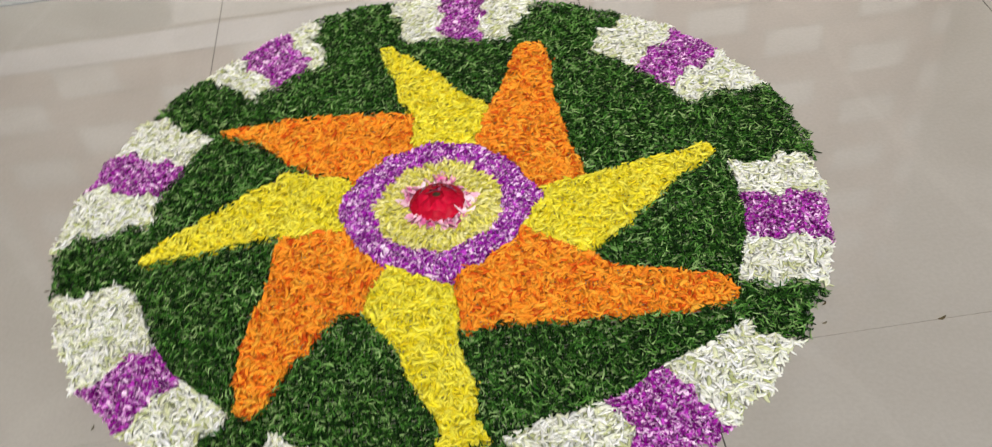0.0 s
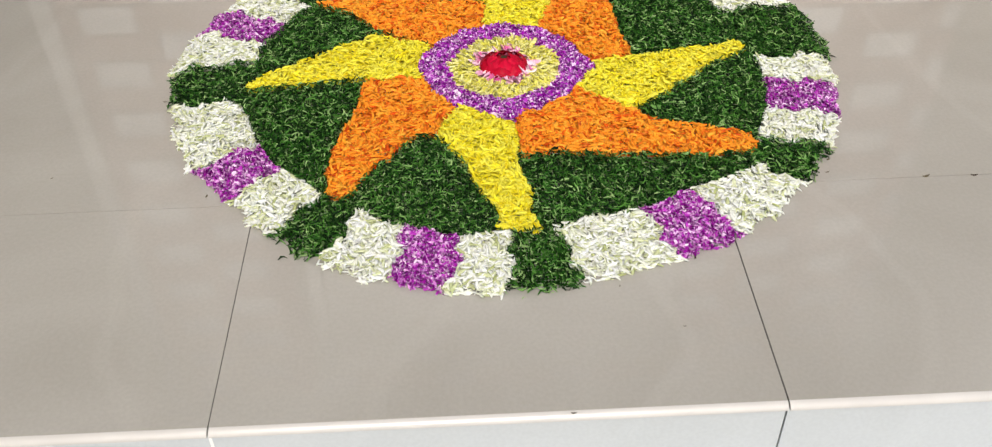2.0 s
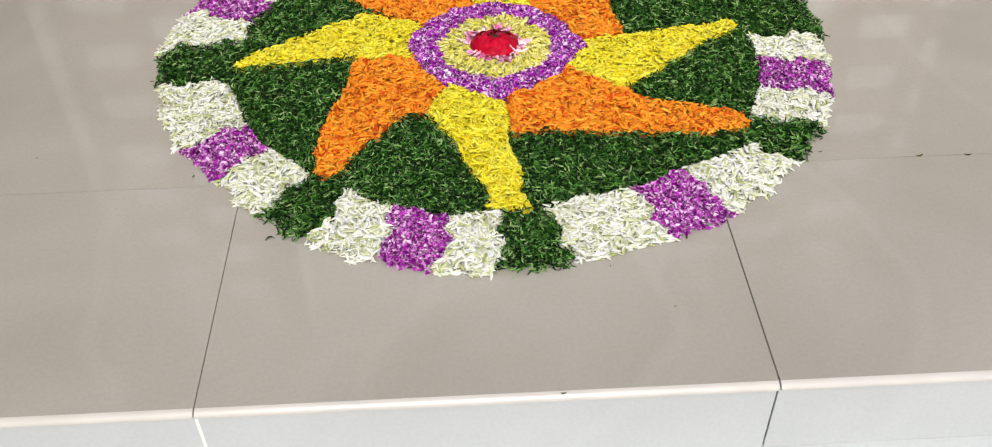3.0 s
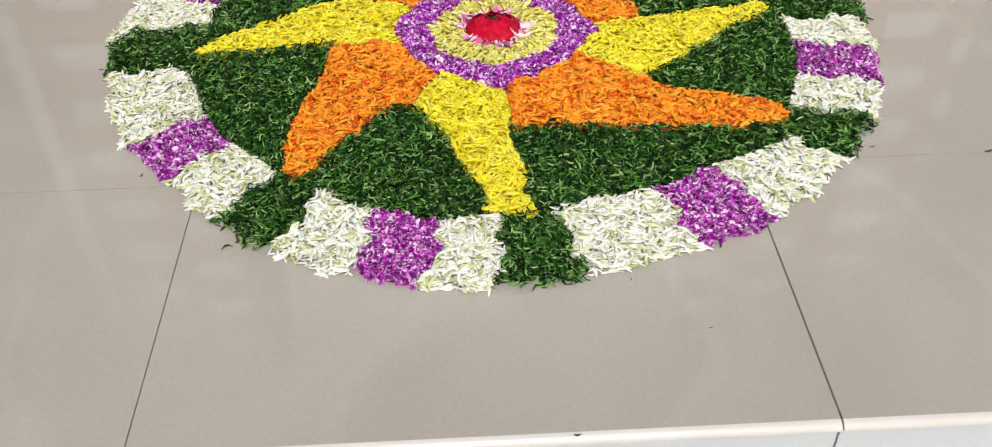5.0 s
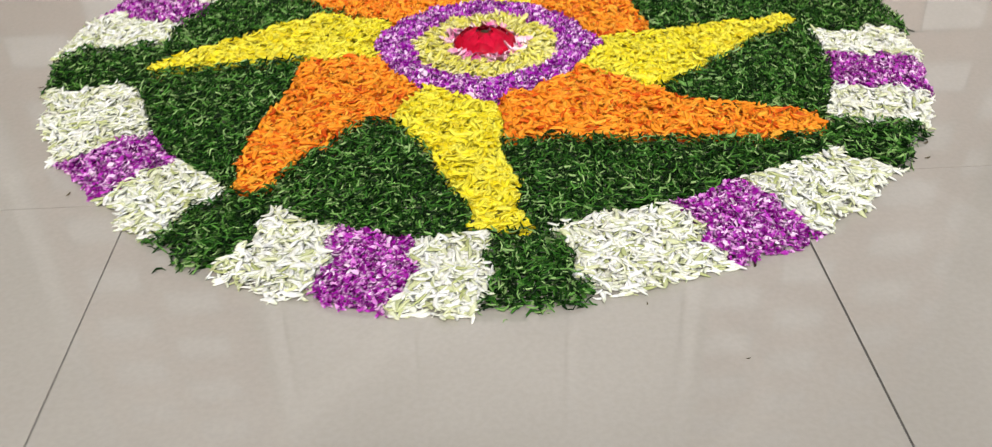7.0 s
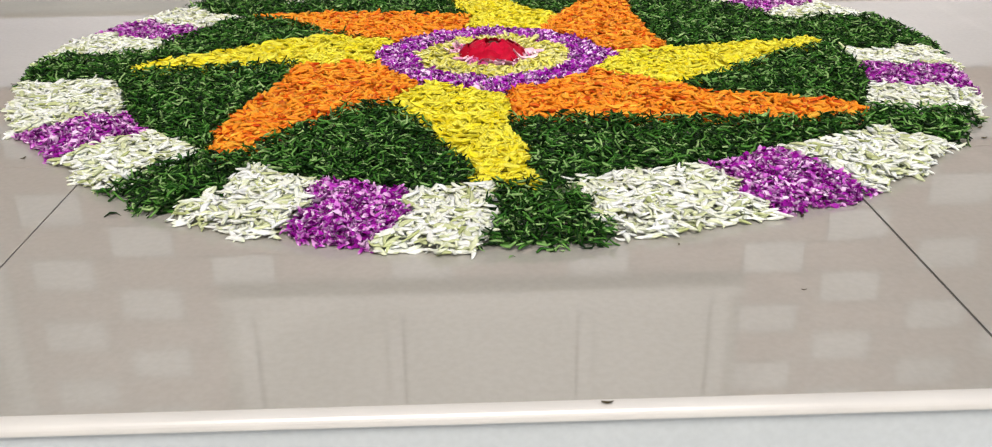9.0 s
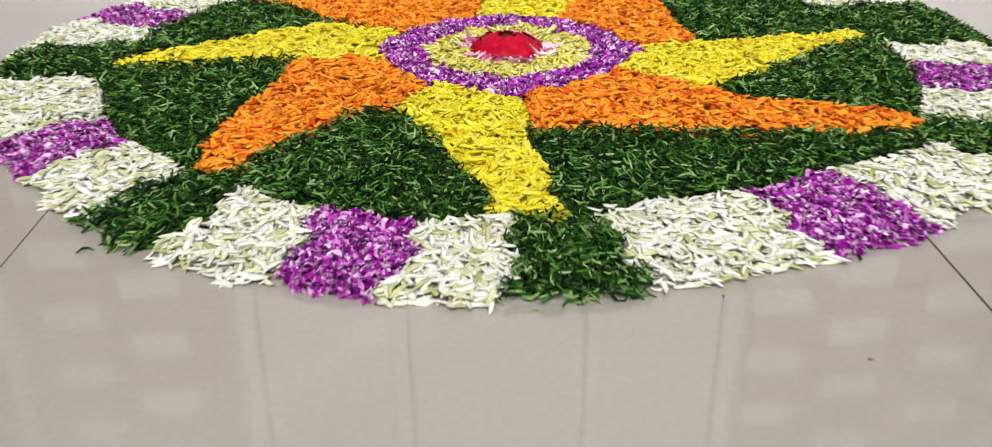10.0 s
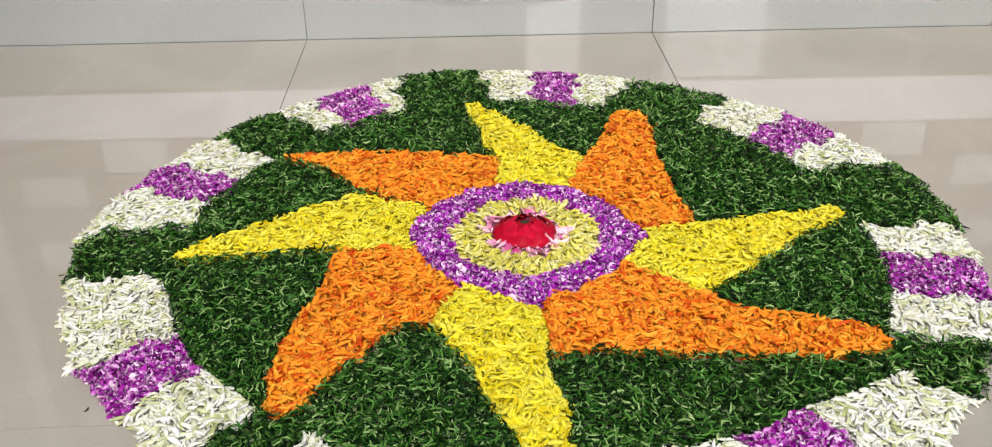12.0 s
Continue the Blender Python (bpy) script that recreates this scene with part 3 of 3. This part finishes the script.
flower = empty("red_flower", "single half-open crimson flower head lying in the middle of the petals", "flower", at=(CX - 0.002, CY + 0.003, 0.008))
for k in range(5):
    petal = part("petal", dome_petal(0.047 + 0.0012 * (k % 3), 0.022, 0.80, 42 - 3 * (k % 2), 0.0040, 1.7 * k), RED, flower)
    petal.matrix_basis = pose(0, 0, 0, 3 * (k % 2) - 1, -2, 72 * k + 250)
for k in range(4):
    petal = part("petal", dome_petal(0.040, 0.0245, 0.95, 16 + 3 * (k % 2), 0.0028, 2.3 * k + 1), RED, flower)
    petal.matrix_basis = pose(0, 0, 0.0008 * k, 0, 3, 90 * k + 20)
bm = bmesh.new()
bmesh.ops.create_uvsphere(bm, u_segments=20, v_segments=12, radius=0.026, matrix=pose(0, 0, 0.006) @ Matrix.Diagonal((1, 1, 0.58, 1)))
for f in bm.faces:
    f.smooth = True
part("bud", bm, RED, flower)
# flattened dark bead that paints the shade inside the flower's opening
bm = bmesh.new()
bmesh.ops.create_uvsphere(bm, u_segments=14, v_segments=8, radius=0.006, matrix=pose(0.001, 0.004, 0.0205) @ Matrix.Diagonal((1.2, 1, 0.35, 1)))
part("flower_eye", bm, DRY_AND_SHADE, flower, "dark bead standing in for the shade in the hollow centre")


# ---- scraps on the tiles ----
def scrap(x, y, size, turn, mat, label, shape):
    ob = new("leaf_scrap", mesh_from("leaf_scrap", shape[0] * size, shape[1], shape[2], mat))
    ob.matrix_basis = pose(x, y, 0.0008 + 0.05 * size, 0, 0, turn)
    return tagged(ob, label, "scrap", "scraps on the floor")


for x, y, size, turn, mat in ((0.768, 0.476, 0.015, 20, DRY_AND_SHADE), (0.852, 0.473, 0.014, 5, DRY_AND_SHADE), (-0.775, 0.574, 0.006, 60, DRY_AND_SHADE), (0.283, 0.150, 0.005, 10, DRY_AND_SHADE),
                              (0.198, 0.240, 0.005, 80, DRY_AND_SHADE), (0.601, 0.499, 0.009, 20, DRY_AND_SHADE), (0.613, 0.535, 0.010, 40, DRY_AND_SHADE), (0.327, 0.297, 0.010, 80, DRY_AND_SHADE),
                              (0.388, 0.322, 0.008, 60, DRY_AND_SHADE), (0.102, -0.001, 0.009, 4, DRY_AND_SHADE), (-0.488, 0.504, 0.009, 75, DRY_AND_SHADE), (-0.113, 0.271, 0.007, 30, DRY_AND_SHADE),
                              (-0.620, 0.803, 0.009, 15, DRY_AND_SHADE), (0.448, 1.509, 0.006, 0, DRY_AND_SHADE), (-0.337, 0.338, 0.016, 15, LEAF), (0.047, 0.224, 0.007, 30, LEAF),
                              (0.721, 0.872, 0.016, 145, LEAF)):
    scrap(x, y, size, turn, mat, "small dry leaf scrap lying on the tiles" if mat == DRY_AND_SHADE else "stray cut leaf lying on the tiles", BLADE[1] if mat == LEAF else BLADE[4])


# ---- brick-shaped cladding of the wall ----
def brick_mesh(name, w, h, mat):
    bm = box_bm(0.002, w - 0.002, 0.0, 0.0115, 0.002, h - 0.002, 0.0015)
    me = bpy.data.meshes.new(name)
    bm.to_mesh(me)
    bm.free()
    me.materials.append(mat)
    return me


ROW, PINK_LONG, PALE_LONG = 0.105, 0.345, 0.185
meshes = {}
for row in range(20):
    z = 0.377 + row * ROW
    x = -1.395 + (0.285 if row % 2 else 0.0) - PINK_LONG - PALE_LONG
    pink = True
    while x < X1:
        end = x + (PINK_LONG if pink else PALE_LONG)
        a, b = max(x, -1.365), min(end, X1)
        spans = [(a, b)]
        if z + ROW > WIN[2] - 0.04 and z < WIN[3]:
            spans = [(a, min(b, WIN[0] - 0.031)), (max(a, WIN[1] + 0.031), b)]
        for a, b in spans:
            if b - a < 0.03:
                continue
            key = (round(b - a, 3), pink)
            if key not in meshes:
                meshes[key] = brick_mesh("brick", b - a, ROW, PINK_TILE if pink else PALE_TILE)
            ob = new("brick", meshes[key])
            ob.location = (a, WALL_Y, z)
            ob.parent = wall
        x, pink = end, not pink

# ---- loose single petals on the beds ----
for kind, bed_ob, m, at, pick in SINGLES:
    ob = new("leaf_blade" if kind == "leaf" else "petal", SHARED[kind][pick])
    ob.parent = bed_ob
    ob.matrix_basis = Matrix.Translation(at.tolist()) @ Matrix(m.tolist()).to_4x4()
